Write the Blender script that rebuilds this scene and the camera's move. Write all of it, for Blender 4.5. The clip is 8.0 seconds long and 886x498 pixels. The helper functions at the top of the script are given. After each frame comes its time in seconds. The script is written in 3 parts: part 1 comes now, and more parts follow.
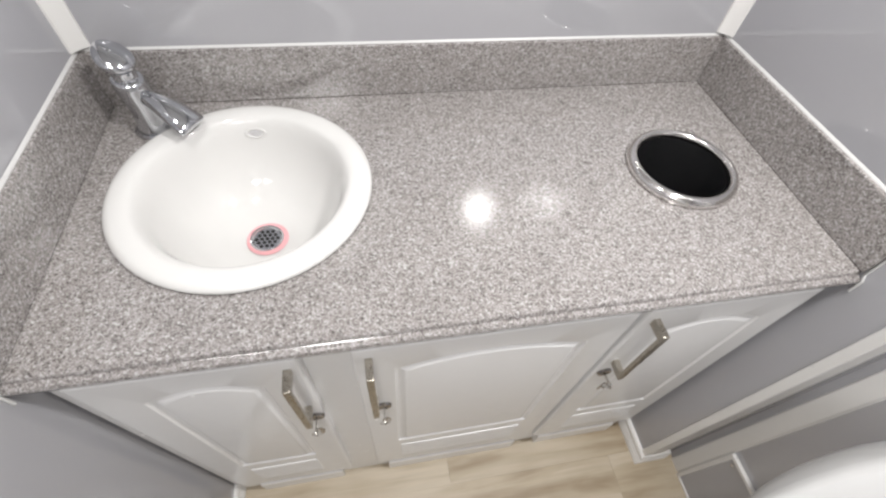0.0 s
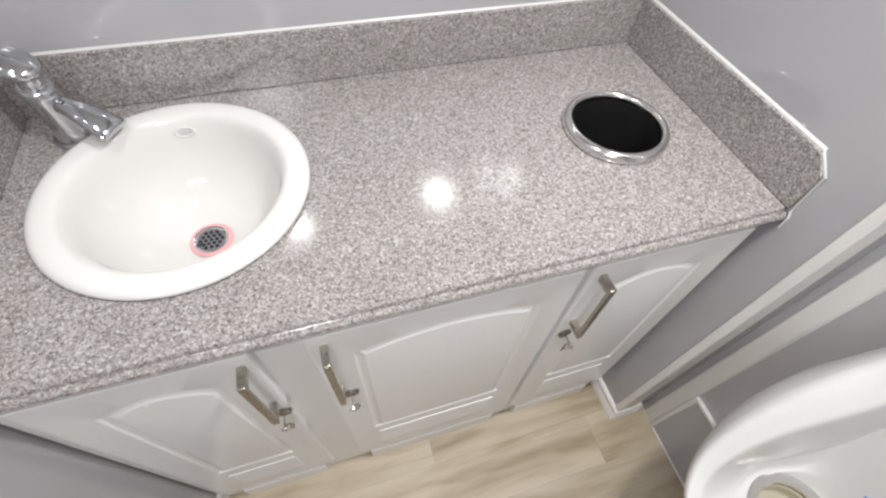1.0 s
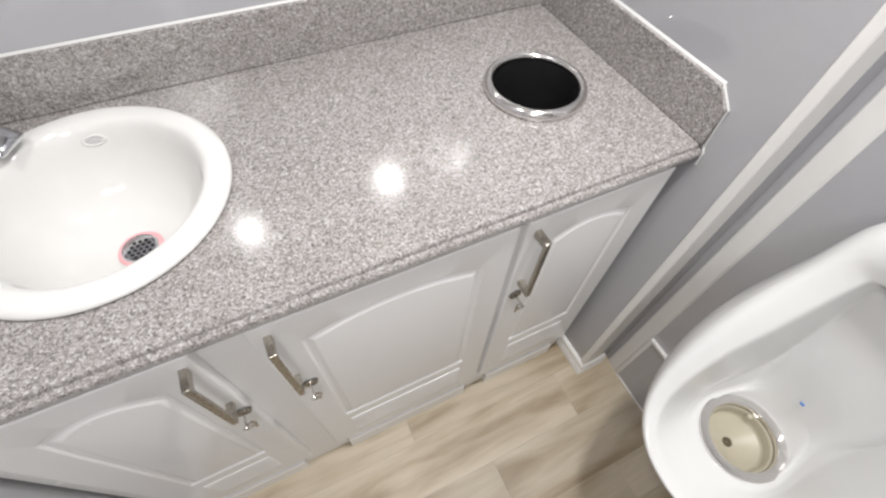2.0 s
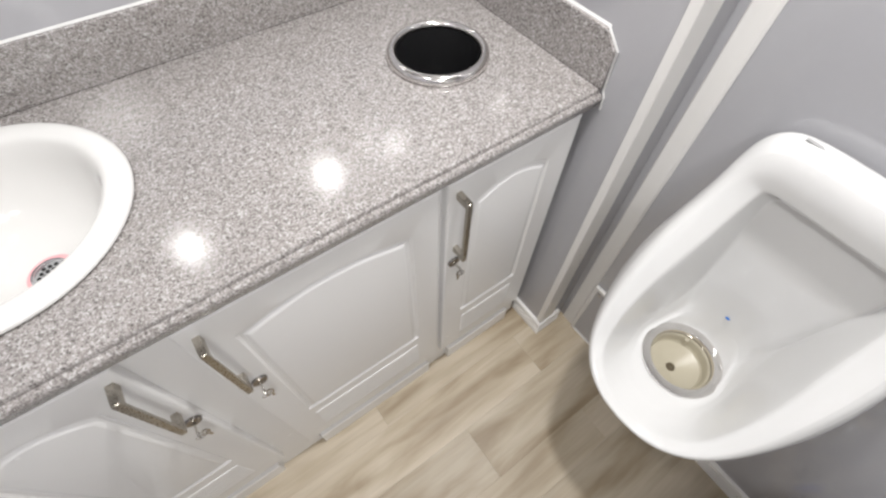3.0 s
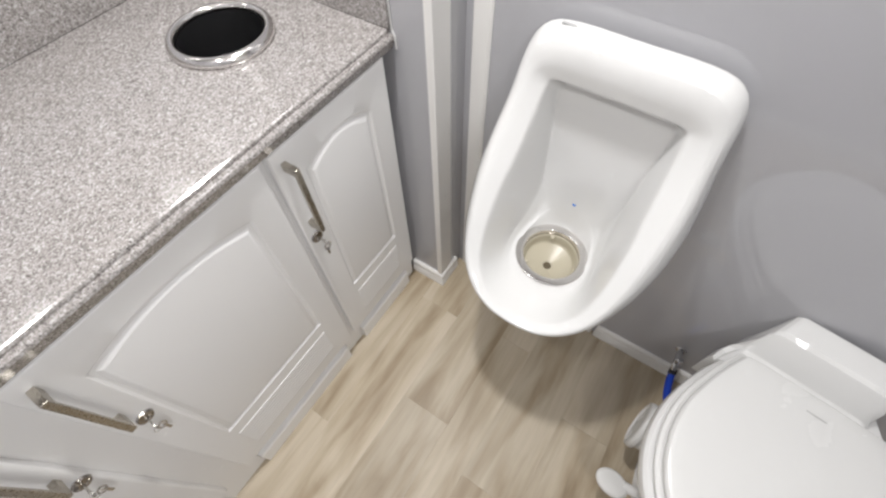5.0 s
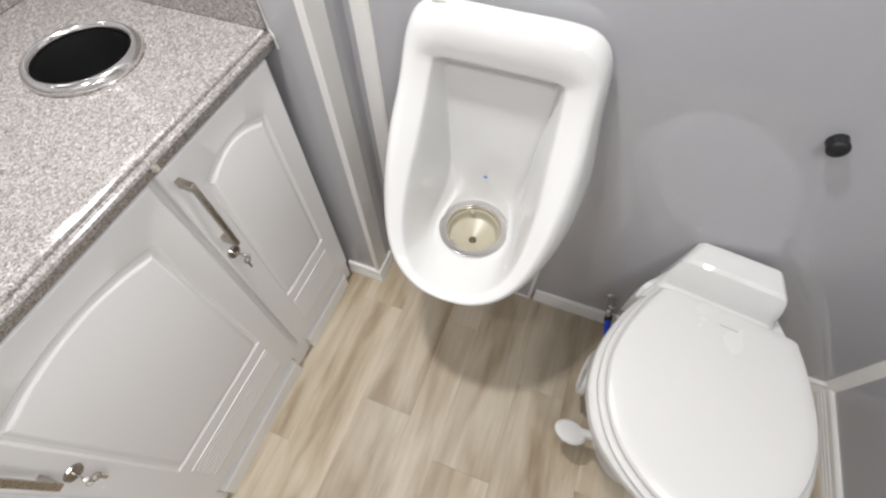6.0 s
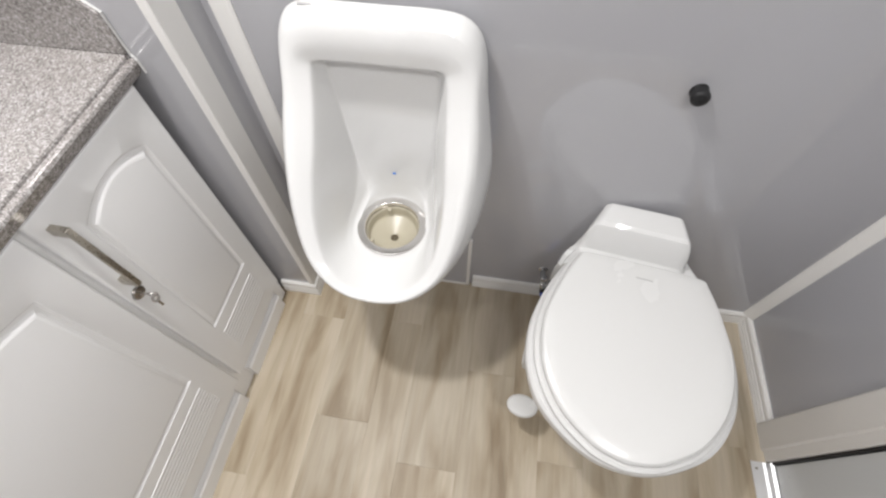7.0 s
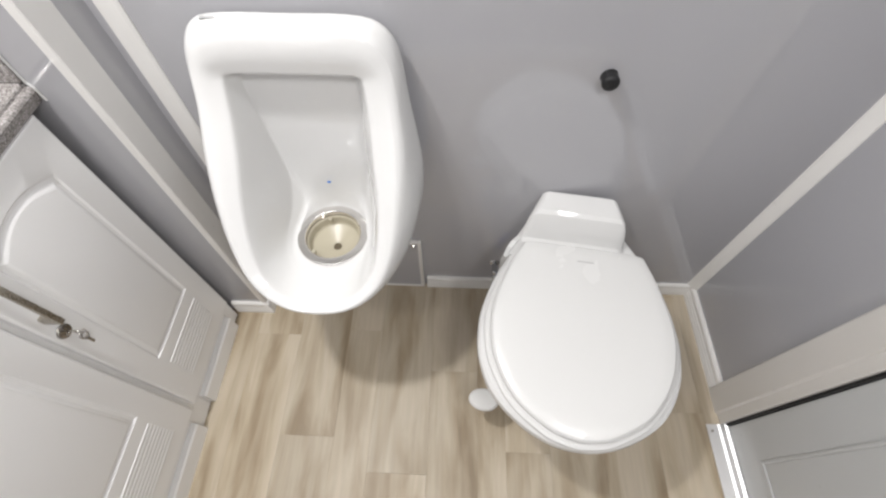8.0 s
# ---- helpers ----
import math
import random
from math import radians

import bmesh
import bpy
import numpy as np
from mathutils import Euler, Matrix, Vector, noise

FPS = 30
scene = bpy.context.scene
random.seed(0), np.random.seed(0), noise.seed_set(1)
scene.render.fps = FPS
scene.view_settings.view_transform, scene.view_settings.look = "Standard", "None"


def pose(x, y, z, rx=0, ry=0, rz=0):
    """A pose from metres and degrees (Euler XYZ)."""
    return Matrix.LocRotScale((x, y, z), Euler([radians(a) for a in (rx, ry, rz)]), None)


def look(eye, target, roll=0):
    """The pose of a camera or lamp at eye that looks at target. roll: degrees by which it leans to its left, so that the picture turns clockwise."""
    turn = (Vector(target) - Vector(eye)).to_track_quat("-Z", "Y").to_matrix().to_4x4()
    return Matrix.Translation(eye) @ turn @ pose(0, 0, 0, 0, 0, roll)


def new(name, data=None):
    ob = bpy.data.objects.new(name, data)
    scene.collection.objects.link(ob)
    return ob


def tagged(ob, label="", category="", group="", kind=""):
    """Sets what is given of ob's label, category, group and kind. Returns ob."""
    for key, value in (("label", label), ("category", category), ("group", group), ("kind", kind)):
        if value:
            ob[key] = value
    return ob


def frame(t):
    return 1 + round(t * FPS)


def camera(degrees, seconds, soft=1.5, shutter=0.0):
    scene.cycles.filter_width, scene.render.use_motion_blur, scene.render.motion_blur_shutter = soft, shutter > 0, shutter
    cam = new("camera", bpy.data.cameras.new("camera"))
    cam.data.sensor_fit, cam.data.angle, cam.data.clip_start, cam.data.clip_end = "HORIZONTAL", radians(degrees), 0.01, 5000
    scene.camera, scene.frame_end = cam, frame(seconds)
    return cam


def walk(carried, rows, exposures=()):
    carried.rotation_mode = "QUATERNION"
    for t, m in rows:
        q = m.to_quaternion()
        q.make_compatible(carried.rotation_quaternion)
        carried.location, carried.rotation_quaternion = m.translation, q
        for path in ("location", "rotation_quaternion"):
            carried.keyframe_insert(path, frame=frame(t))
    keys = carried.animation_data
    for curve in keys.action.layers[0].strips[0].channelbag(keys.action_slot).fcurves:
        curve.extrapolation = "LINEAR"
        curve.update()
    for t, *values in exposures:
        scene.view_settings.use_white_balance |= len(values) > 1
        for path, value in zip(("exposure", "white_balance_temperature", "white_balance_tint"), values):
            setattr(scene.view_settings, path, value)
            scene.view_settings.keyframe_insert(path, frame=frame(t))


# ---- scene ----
LAMP_WATTS = 7.5
cam = camera(90.7, 8.0, soft=2.4)
PATH = [
    (0, (-0.272, -0.235, 1.344), (0.043, 0.907, -0.267), 6.8),
    (0.5, (-0.254, -0.246, 1.343), (0.113, 0.863, -0.281), 6.0),
    (1, (-0.237, -0.259, 1.338), (0.186, 0.816, -0.295), 5.4),
    (1.5, (-0.219, -0.277, 1.334), (0.26, 0.757, -0.309), 4.5),
    (3, (-0.166, -0.351, 1.323), (0.493, 0.511, -0.357), 2.0),
    (3.5, (-0.153, -0.39, 1.315), (0.566, 0.424, -0.364), 0.5),
    (4, (-0.14, -0.424, 1.311), (0.629, 0.327, -0.376), -0.6),
    (4.5, (-0.128, -0.456, 1.307), (0.68, 0.226, -0.39), -1.5),
    (6, (-0.134, -0.543, 1.297), (0.83, -0.155, -0.412), -1.4),
    (6.5, (-0.126, -0.576, 1.296), (0.866, -0.295, -0.418), -1.3),
    (7, (-0.12, -0.612, 1.294), (0.891, -0.427, -0.422), -1.3),
    (7.5, (-0.118, -0.646, 1.294), (0.907, -0.538, -0.42), -1.1),
    (8, (-0.119, -0.67, 1.293), (0.917, -0.621, -0.417), -0.6),
]
walk(cam, [(t, look(eye, target, roll)) for t, eye, target, roll in PATH], exposures=[(0, -0.05), (3.5, 0.02), (6.5, 0.10), (8, 0.15)])

# ---------------------------------------------------------------- plan
H = 0.86                       # worktop height
XL, XR = -0.677, 0.421         # side walls of the vanity niche
XU = 0.53                      # wall behind urinal and toilet
YB, YC, YD = 0.471, -0.094, -1.43   # back wall, end of the short side wall, door wall
ZC = 1.95                      # ceiling

# ---------------------------------------------------------------- light
world = bpy.data.worlds.new("world")
scene.world = world
world.use_nodes = True
world.node_tree.nodes["Background"].inputs[0].default_value = (0.8, 0.85, 1.0, 1)
world.node_tree.nodes["Background"].inputs[1].default_value = 0.05
# The third, rear lamp is an unseen fill, added to brighten doors and toilet.
LAMPS = [(0.237, -0.147, 0.050, 1.62, 170), (-0.415, -0.107, 0.044, 0.56, 170), (-0.46, -1.08, 0.16, 0.80, 165)]     # x, y, radius, power, beam angle
for lx, ly, lr, lw, beam in LAMPS:
    light = bpy.data.lights.new("ceiling_or_fill_light", "AREA")
    light.shape, light.size, light.energy, light.color = "DISK", 2 * lr, LAMP_WATTS * lw, (1.0, 0.98, 0.965)
    light.spread = radians(beam)
    lo = new("ceiling_or_fill_light", light)
    lo.matrix_world = pose(lx, ly, ZC - 0.022)

# ---------------------------------------------------------------- materials
def material(name, colour, rough=0.5, metal=0.0, spec=0.5, vary=0.06, scale=6.0, bump=0.0, bscale=60.0, coat=0.0):
    m = bpy.data.materials.new(name)
    m.use_nodes = True
    nt = m.node_tree
    b = nt.nodes["Principled BSDF"]
    co = nt.nodes.new("ShaderNodeTexCoord")
    n1 = nt.nodes.new("ShaderNodeTexNoise")
    n1.inputs["Scale"].default_value, n1.inputs["Detail"].default_value = scale, 5
    nt.links.new(co.outputs["Object"], n1.inputs["Vector"])
    mix = nt.nodes.new("ShaderNodeMix")
    mix.data_type = "RGBA"
    mix.inputs[6].default_value = (*[c * (1 - vary) for c in colour], 1)
    mix.inputs[7].default_value = (*[min(1, c * (1 + vary)) for c in colour], 1)
    nt.links.new(n1.outputs["Fac"], mix.inputs[0])
    nt.links.new(mix.outputs[2], b.inputs["Base Color"])
    n2 = nt.nodes.new("ShaderNodeTexNoise")
    n2.inputs["Scale"].default_value, n2.inputs["Detail"].default_value = scale * 7, 4
    nt.links.new(co.outputs["Object"], n2.inputs["Vector"])
    mr = nt.nodes.new("ShaderNodeMapRange")
    mr.inputs["To Min"].default_value, mr.inputs["To Max"].default_value = max(0.01, rough * 0.8), min(1, rough * 1.2)
    nt.links.new(n2.outputs["Fac"], mr.inputs["Value"])
    nt.links.new(mr.outputs[0], b.inputs["Roughness"])
    b.inputs["Metallic"].default_value = metal
    b.inputs["Specular IOR Level"].default_value = spec
    b.inputs["Coat Weight"].default_value = coat
    b.inputs["Coat Roughness"].default_value = 0.05
    if bump:
        n3 = nt.nodes.new("ShaderNodeTexNoise")
        n3.inputs["Scale"].default_value, n3.inputs["Detail"].default_value = bscale, 3
        nt.links.new(co.outputs["Object"], n3.inputs["Vector"])
        bp = nt.nodes.new("ShaderNodeBump")
        bp.inputs["Strength"].default_value, bp.inputs["Distance"].default_value = bump, 0.002
        nt.links.new(n3.outputs["Fac"], bp.inputs["Height"])
        nt.links.new(bp.outputs[0], b.inputs["Normal"])
    return m


WALL = material("grey_laminate", (0.40, 0.40, 0.42), 0.045, 0, 0.95, 0.03, 3, 0.004, 14)
TRIM = material("white_vinyl_trim", (0.76, 0.75, 0.73), 0.3, 0, 0.4, 0.03, 8)
PAINT = material("white_cabinet_foil", (0.87, 0.87, 0.87), 0.25, 0, 0.4, 0.008, 5)
CHINA = material("white_porcelain", (0.665, 0.665, 0.66), 0.045, 0, 0.55, 0.01, 4)
BASIN = material("warm_white_basin", (0.68, 0.675, 0.66), 0.08, 0, 0.5, 0.01, 4)
SEAT = material("white_seat_plastic", (0.64, 0.64, 0.632), 0.26, 0, 0.45, 0.01, 0.8)
CHROME = material("chrome", (0.60, 0.61, 0.63), 0.06, 1, 0.5, 0.02, 20)
NICKEL = material("brushed_nickel", (0.42, 0.39, 0.34), 0.28, 1, 0.5, 0.06, 60)
GUNMETAL = material("dark_chrome", (0.34, 0.32, 0.30), 0.12, 1, 0.5, 0.05, 40)
HOLE_SHADE = material("brown_hole_shade", (0.09, 0.07, 0.04), 0.5)
STEEL = material("polished_steel", (0.78, 0.76, 0.74), 0.12, 1, 0.5, 0.03, 30)
ALU = material("aluminium", (0.84, 0.84, 0.85), 0.42, 1, 0.5, 0.02, 12)
BLACK = material("black_rubber", (0.012, 0.012, 0.013), 0.5, 0, 0.4, 0.1, 30)
# Near-black colour for the shade inside small holes that aren't cut.
DARK = material("painted_hole_shade", (0.006, 0.006, 0.006), 0.7)
PINK = material("red_sealant", (0.78, 0.40, 0.42), 0.4, 0, 0.4, 0.15, 60)
CREAM = material("cream_plastic", (0.44, 0.405, 0.315), 0.3, 0, 0.4, 0.05, 12)
BLUE = material("blue_tubing", (0.01, 0.05, 0.42), 0.35, 0, 0.4, 0.05, 30)
CAULK = material("white_caulk", (0.62, 0.62, 0.61), 0.4, 0, 0.4, 0.05, 40)
CEIL = material("white_ceiling_panel", (0.8, 0.8, 0.79), 0.5, 0, 0.4, 0.02, 4)
DOORM = material("pale_grey_door", (0.5, 0.51, 0.51), 0.3, 0, 0.4, 0.03, 5)
CASING = material("beige_grey_casing", (0.62, 0.60, 0.57), 0.3, 0, 0.4, 0.03, 6)
MARK = material("grey_print", (0.35, 0.35, 0.35), 0.5)
TAPE = material("blue_speck", (0.02, 0.18, 0.6), 0.4)
MIRROR = material("mirror_glass", (0.95, 0.95, 0.95), 0.01, 1, 0.5, 0.0, 4)
BRASS = material("key_metal", (0.55, 0.53, 0.50), 0.2, 1, 0.5, 0.05, 60)
SUBFLOOR = material("brown_subfloor", (0.24, 0.19, 0.14), 0.7)
EMIT = bpy.data.materials.new("lamp_lens")
EMIT.use_nodes = True
EMIT.node_tree.nodes["Principled BSDF"].inputs["Emission Color"].default_value = (1, 0.98, 0.965, 1)
EMIT.node_tree.nodes["Principled BSDF"].inputs["Emission Strength"].default_value = 6


def granite():
    m = bpy.data.materials.new("speckled_solid_surface")
    m.use_nodes = True
    nt = m.node_tree
    b = nt.nodes["Principled BSDF"]
    co = nt.nodes.new("ShaderNodeTexCoord")
    def cells(scale, stops):
        v = nt.nodes.new("ShaderNodeTexVoronoi")
        v.inputs["Scale"].default_value = scale
        nt.links.new(co.outputs["Object"], v.inputs["Vector"])
        sep = nt.nodes.new("ShaderNodeSeparateColor")
        nt.links.new(v.outputs["Color"], sep.inputs[0])
        r = nt.nodes.new("ShaderNodeValToRGB")
        r.color_ramp.interpolation = "CONSTANT"
        els = r.color_ramp.elements
        while len(els) < len(stops):
            els.new(0.5)
        for e, (p, c) in zip(els, stops):
            e.position, e.color = p, (*c, 1)
        nt.links.new(sep.outputs[0], r.inputs[0])
        return r, sep
    big, sep = cells(355, [(0, (0.095, 0.084, 0.079)), (0.14, (0.205, 0.183, 0.173)), (0.35, (0.295, 0.270, 0.258)), (0.66, (0.375, 0.352, 0.341)), (0.90, (0.55, 0.535, 0.525))])
    fine, _ = cells(740, [(0, (0.09, 0.081, 0.077)), (0.24, (0.265, 0.246, 0.237)), (0.6, (0.38, 0.363, 0.355)), (0.85, (0.57, 0.558, 0.55))])
    mix = nt.nodes.new("ShaderNodeMix")
    mix.data_type = "RGBA"
    mix.inputs[0].default_value = 0.46
    nt.links.new(big.outputs[0], mix.inputs[6])
    nt.links.new(fine.outputs[0], mix.inputs[7])
    n = nt.nodes.new("ShaderNodeTexNoise")
    n.inputs["Scale"].default_value = 9
    nt.links.new(co.outputs["Object"], n.inputs["Vector"])
    mr = nt.nodes.new("ShaderNodeMapRange")
    mr.inputs["To Min"].default_value, mr.inputs["To Max"].default_value = 0.90, 1.05
    nt.links.new(n.outputs["Fac"], mr.inputs["Value"])
    mul = nt.nodes.new("ShaderNodeMix")
    mul.data_type, mul.blend_type = "RGBA", "MULTIPLY"
    mul.inputs[0].default_value = 1
    nt.links.new(mix.outputs[2], mul.inputs[6])
    nt.links.new(mr.outputs[0], mul.inputs[7])
    nt.links.new(mul.outputs[2], b.inputs["Base Color"])
    b.inputs["Roughness"].default_value = 0.135
    b.inputs["Specular IOR Level"].default_value = 1.0
    return m


def planks():
    m = bpy.data.materials.new("greige_vinyl_plank")
    m.use_nodes = True
    nt = m.node_tree
    b = nt.nodes["Principled BSDF"]
    geo = nt.nodes.new("ShaderNodeNewGeometry")
    info = nt.nodes.new("ShaderNodeObjectInfo")
    off = nt.nodes.new("ShaderNodeVectorMath")
    off.operation = "SCALE"
    off.inputs[0].default_value = (7.3, 3.1, 5.7)
    nt.links.new(info.outputs["Random"], off.inputs["Scale"])
    add = nt.nodes.new("ShaderNodeVectorMath")
    nt.links.new(geo.outputs["Position"], add.inputs[0])
    nt.links.new(off.outputs[0], add.inputs[1])
    def noise_tex(scl, sx, sy, detail, dist):
        mp = nt.nodes.new("ShaderNodeMapping")
        mp.inputs["Scale"].default_value = (sx, sy, 1)
        nt.links.new(add.outputs[0], mp.inputs[0])
        n = nt.nodes.new("ShaderNodeTexNoise")
        n.inputs["Scale"].default_value, n.inputs["Detail"].default_value, n.inputs["Distortion"].default_value = scl, detail, dist
        nt.links.new(mp.outputs[0], n.inputs["Vector"])
        return n
    figure = noise_tex(3.0, 0.8, 4.6, 5.0, 0.55)
    clouds = noise_tex(2.2, 1.0, 2.6, 3.0, 0.4)
    both = nt.nodes.new("ShaderNodeMath")
    both.operation = "MULTIPLY_ADD"
    both.inputs[1].default_value = 0.55
    nt.links.new(clouds.outputs["Fac"], both.inputs[0])
    lower = nt.nodes.new("ShaderNodeMath")
    lower.operation = "SUBTRACT"
    lower.inputs[1].default_value = 0.275
    nt.links.new(figure.outputs["Fac"], lower.inputs[0])
    nt.links.new(lower.outputs[0], both.inputs[2])
    grain = noise_tex(24.0, 0.25, 5.0, 5, 0.5)
    r = nt.nodes.new("ShaderNodeValToRGB")
    els = r.color_ramp.elements
    els.new(0.5)
    for e, (p, c) in zip(els, ((0.30, (0.280, 0.216, 0.140)), (0.45, (0.415, 0.345, 0.248)), (0.62, (0.520, 0.452, 0.352)))):
        e.position, e.color = p, (*c, 1)
    nt.links.new(both.outputs[0], r.inputs[0])
    r2 = nt.nodes.new("ShaderNodeMapRange")
    r2.inputs["From Min"].default_value, r2.inputs["From Max"].default_value = 0.3, 0.7
    r2.inputs["To Min"].default_value, r2.inputs["To Max"].default_value = 0.93, 1.05
    nt.links.new(grain.outputs["Fac"], r2.inputs["Value"])
    r3 = nt.nodes.new("ShaderNodeMapRange")
    r3.inputs["To Min"].default_value, r3.inputs["To Max"].default_value = 0.88, 1.06
    nt.links.new(info.outputs["Random"], r3.inputs["Value"])
    mm = nt.nodes.new("ShaderNodeMath")
    mm.operation = "MULTIPLY"
    nt.links.new(r2.outputs[0], mm.inputs[0])
    nt.links.new(r3.outputs[0], mm.inputs[1])
    mul = nt.nodes.new("ShaderNodeMix")
    mul.data_type, mul.blend_type = "RGBA", "MULTIPLY"
    mul.inputs[0].default_value = 1
    nt.links.new(r.outputs[0], mul.inputs[6])
    nt.links.new(mm.outputs[0], mul.inputs[7])
    nt.links.new(mul.outputs[2], b.inputs["Base Color"])
    b.inputs["Roughness"].default_value = 0.42
    b.inputs["Specular IOR Level"].default_value = 0.4
    bp = nt.nodes.new("ShaderNodeBump")
    bp.inputs["Strength"].default_value, bp.inputs["Distance"].default_value = 0.05, 0.001
    nt.links.new(grain.outputs["Fac"], bp.inputs["Height"])
    nt.links.new(bp.outputs[0], b.inputs["Normal"])
    return m


GRANITE, PLANK = granite(), planks()


# ---------------------------------------------------------------- mesh helpers
def thing(name, at, label, category, group="", kind=""):
    ob = new(name)
    ob.empty_display_size = 0.05
    ob.location = at
    return tagged(ob, label, category, group, kind)


def link_mesh(name, bm, mat, smooth=True):
    bmesh.ops.recalc_face_normals(bm, faces=bm.faces)
    me = bpy.data.meshes.new(name)
    bm.to_mesh(me)
    bm.free()
    me.materials.append(mat)
    if smooth:
        me.polygons.foreach_set("use_smooth", [True] * len(me.polygons))
        me.set_sharp_from_angle(angle=radians(20))
    return new(name, me)


def part(name, bm, mat, parent, label="", smooth=True):
    """One mesh, drawn in world coordinates and moved under its thing."""
    ob = link_mesh(name, bm, mat, smooth)
    root = parent
    while root.parent:
        root = root.parent
    ob.data.transform(Matrix.Translation(-root.location))
    ob.parent = parent
    if label:
        ob["label"] = label
    return ob


def setting(name, bm, mat, label, category, smooth=True):
    return tagged(link_mesh(name, bm, mat, smooth), label, category, kind="structure")


def box(x0, x1, y0, y1, z0, z1, bevel=0.0, seg=2, bm=None):
    own = bm is None
    bm = bm or bmesh.new()
    vs = bmesh.ops.create_cube(bm, size=1)["verts"]
    bmesh.ops.transform(bm, verts=vs, matrix=Matrix.Translation(((x0 + x1) / 2, (y0 + y1) / 2, (z0 + z1) / 2)) @ Matrix.Diagonal((abs(x1 - x0), abs(y1 - y0), abs(z1 - z0), 1)))
    if bevel:
        es = list({e for v in vs for e in v.link_edges})
        bmesh.ops.bevel(bm, geom=es, offset=bevel, segments=seg, affect="EDGES", profile=0.5)
    return bm


def loft(rings, bm=None, cap0=True, cap1=True, closed=True):
    """Skin over rings of equally many points."""
    bm = bm or bmesh.new()
    rows = [[bm.verts.new(p) for p in ring] for ring in rings]
    n = len(rows[0])
    for a, b in zip(rows[:-1], rows[1:]):
        for i in range(n if closed else n - 1):
            j = (i + 1) % n
            bm.faces.new((a[i], a[j], b[j], b[i]))
    if cap0:
        bm.faces.new(rows[0])
    if cap1:
        bm.faces.new(rows[-1])
    return bm


def lathe(profile, n=48, at=(0, 0, 0), turn=None, sx=1.0, cap0=False, cap1=False, bm=None):
    """Profile of (radius, height) turned about z."""
    m = Matrix.Translation(at) @ (turn or Matrix())
    rings = [[m @ Vector((r * math.cos(a) * sx, r * math.sin(a), z)) for a in (2 * math.pi * i / n for i in range(n))] for r, z in profile]
    return loft(rings, bm, cap0, cap1)


def tube(points, radii, n=20, bm=None):
    """A round rod along points."""
    pts = [Vector(p) for p in points]
    radii = radii if isinstance(radii, (list, tuple)) else [radii] * len(pts)
    rings = []
    up = Vector((0.13, 0.21, 0.97))
    for i, p in enumerate(pts):
        d = (pts[min(i + 1, len(pts) - 1)] - pts[max(i - 1, 0)]).normalized()
        u = d.cross(up).normalized()
        v = d.cross(u)
        rings.append([p + radii[i] * (u * math.cos(a) + v * math.sin(a)) for a in (2 * math.pi * k / n for k in range(n))])
    return loft(rings, bm)


def smooth_path(pts, steps=6):
    """Catmull-Rom through points of any dimension."""
    p = [np.array(q, float) for q in pts]
    p = [2 * p[0] - p[1]] + p + [2 * p[-1] - p[-2]]
    out = []
    for i in range(1, len(p) - 2):
        for k in range(steps):
            t = k / steps
            out.append(0.5 * (2 * p[i] + (p[i + 1] - p[i - 1]) * t + (2 * p[i - 1] - 5 * p[i] + 4 * p[i + 1] - p[i + 2]) * t * t + (3 * p[i] - p[i - 1] - 3 * p[i + 1] + p[i + 2]) * t ** 3))
    out.append(p[-2])
    return out


def prism(outline, axis, a, b, bm=None):
    """An outline in the two other axes, drawn out along axis from a to b."""
    put = {"x": lambda u, v, w: (w, u, v), "y": lambda u, v, w: (u, w, v), "z": lambda u, v, w: (u, v, w)}[axis]
    return loft([[put(u, v, w) for u, v in outline] for w in (a, b)], bm)


# ---------------------------------------------------------------- structure
T = 0.04
setting("wall_back", box(XL - T, XU + T, YB, YB + T, 0, ZC), WALL, "glossy grey laminate wall behind the vanity", "wall")
setting("wall_left", box(XL - T, XL, YD - T, YB, 0, ZC), WALL, "glossy grey laminate wall beside the basin", "wall")
setting("wall_pier", box(XR, XU + T, YC, YB, 0, ZC), WALL, "short grey laminate wall at the end of the vanity", "wall")
setting("wall_fixtures", box(XU, XU + T, YD - T, YC, 0, ZC), WALL, "glossy grey laminate wall behind urinal and toilet", "wall")
DX0, DX1, DZ = -0.50, 0.128, 1.92         # door opening
bm = box(DX1, XU, YD - T, YD, 0, ZC)
box(XL, DX0, YD - T, YD, 0, ZC, bm=bm)
box(DX0, DX1, YD - T, YD, DZ, ZC, bm=bm)
setting("wall_door", bm, WALL, "grey laminate wall with the door opening", "wall")
setting("ceiling", box(XL - T, XU + T, YD - T, YB + T, ZC, ZC + 0.03), CEIL, "plain white ceiling panel", "ceiling")
floor_ob = setting("floor", box(XL, XU, YD - T, YB, -0.04, -0.004), SUBFLOOR, "light greige wood-look vinyl plank floor", "floor")


def baseboard_profile():
    """Ribbed skirting, (out, up)."""
    pts = [(0, 0), (0.013, 0), (0.013, 0.010)]
    for k in range(3):
        z = 0.010 + k * 0.011
        pts += [(0.0075, z + 0.0015), (0.0075, z + 0.0035), (0.0125 - k * 0.001, z + 0.0045), (0.0125 - k * 0.001, z + 0.011)]
    pts += [(0.010, 0.050), (0.006, 0.055), (0, 0.056)]
    return pts


def baseboard(p, q, out0, out1, name):
    """Skirting from p to q on plan, its ends mitred: out0 and out1 are the ways outwards at both ends."""
    rings = []
    for (x, y), (ox, oy) in ((p, out0), (q, out1)):
        rings.append([(x + ox * o, y + oy * o, z) for o, z in baseboard_profile()])
    setting(name, loft(rings), TRIM, "ribbed white vinyl baseboard", "baseboard")


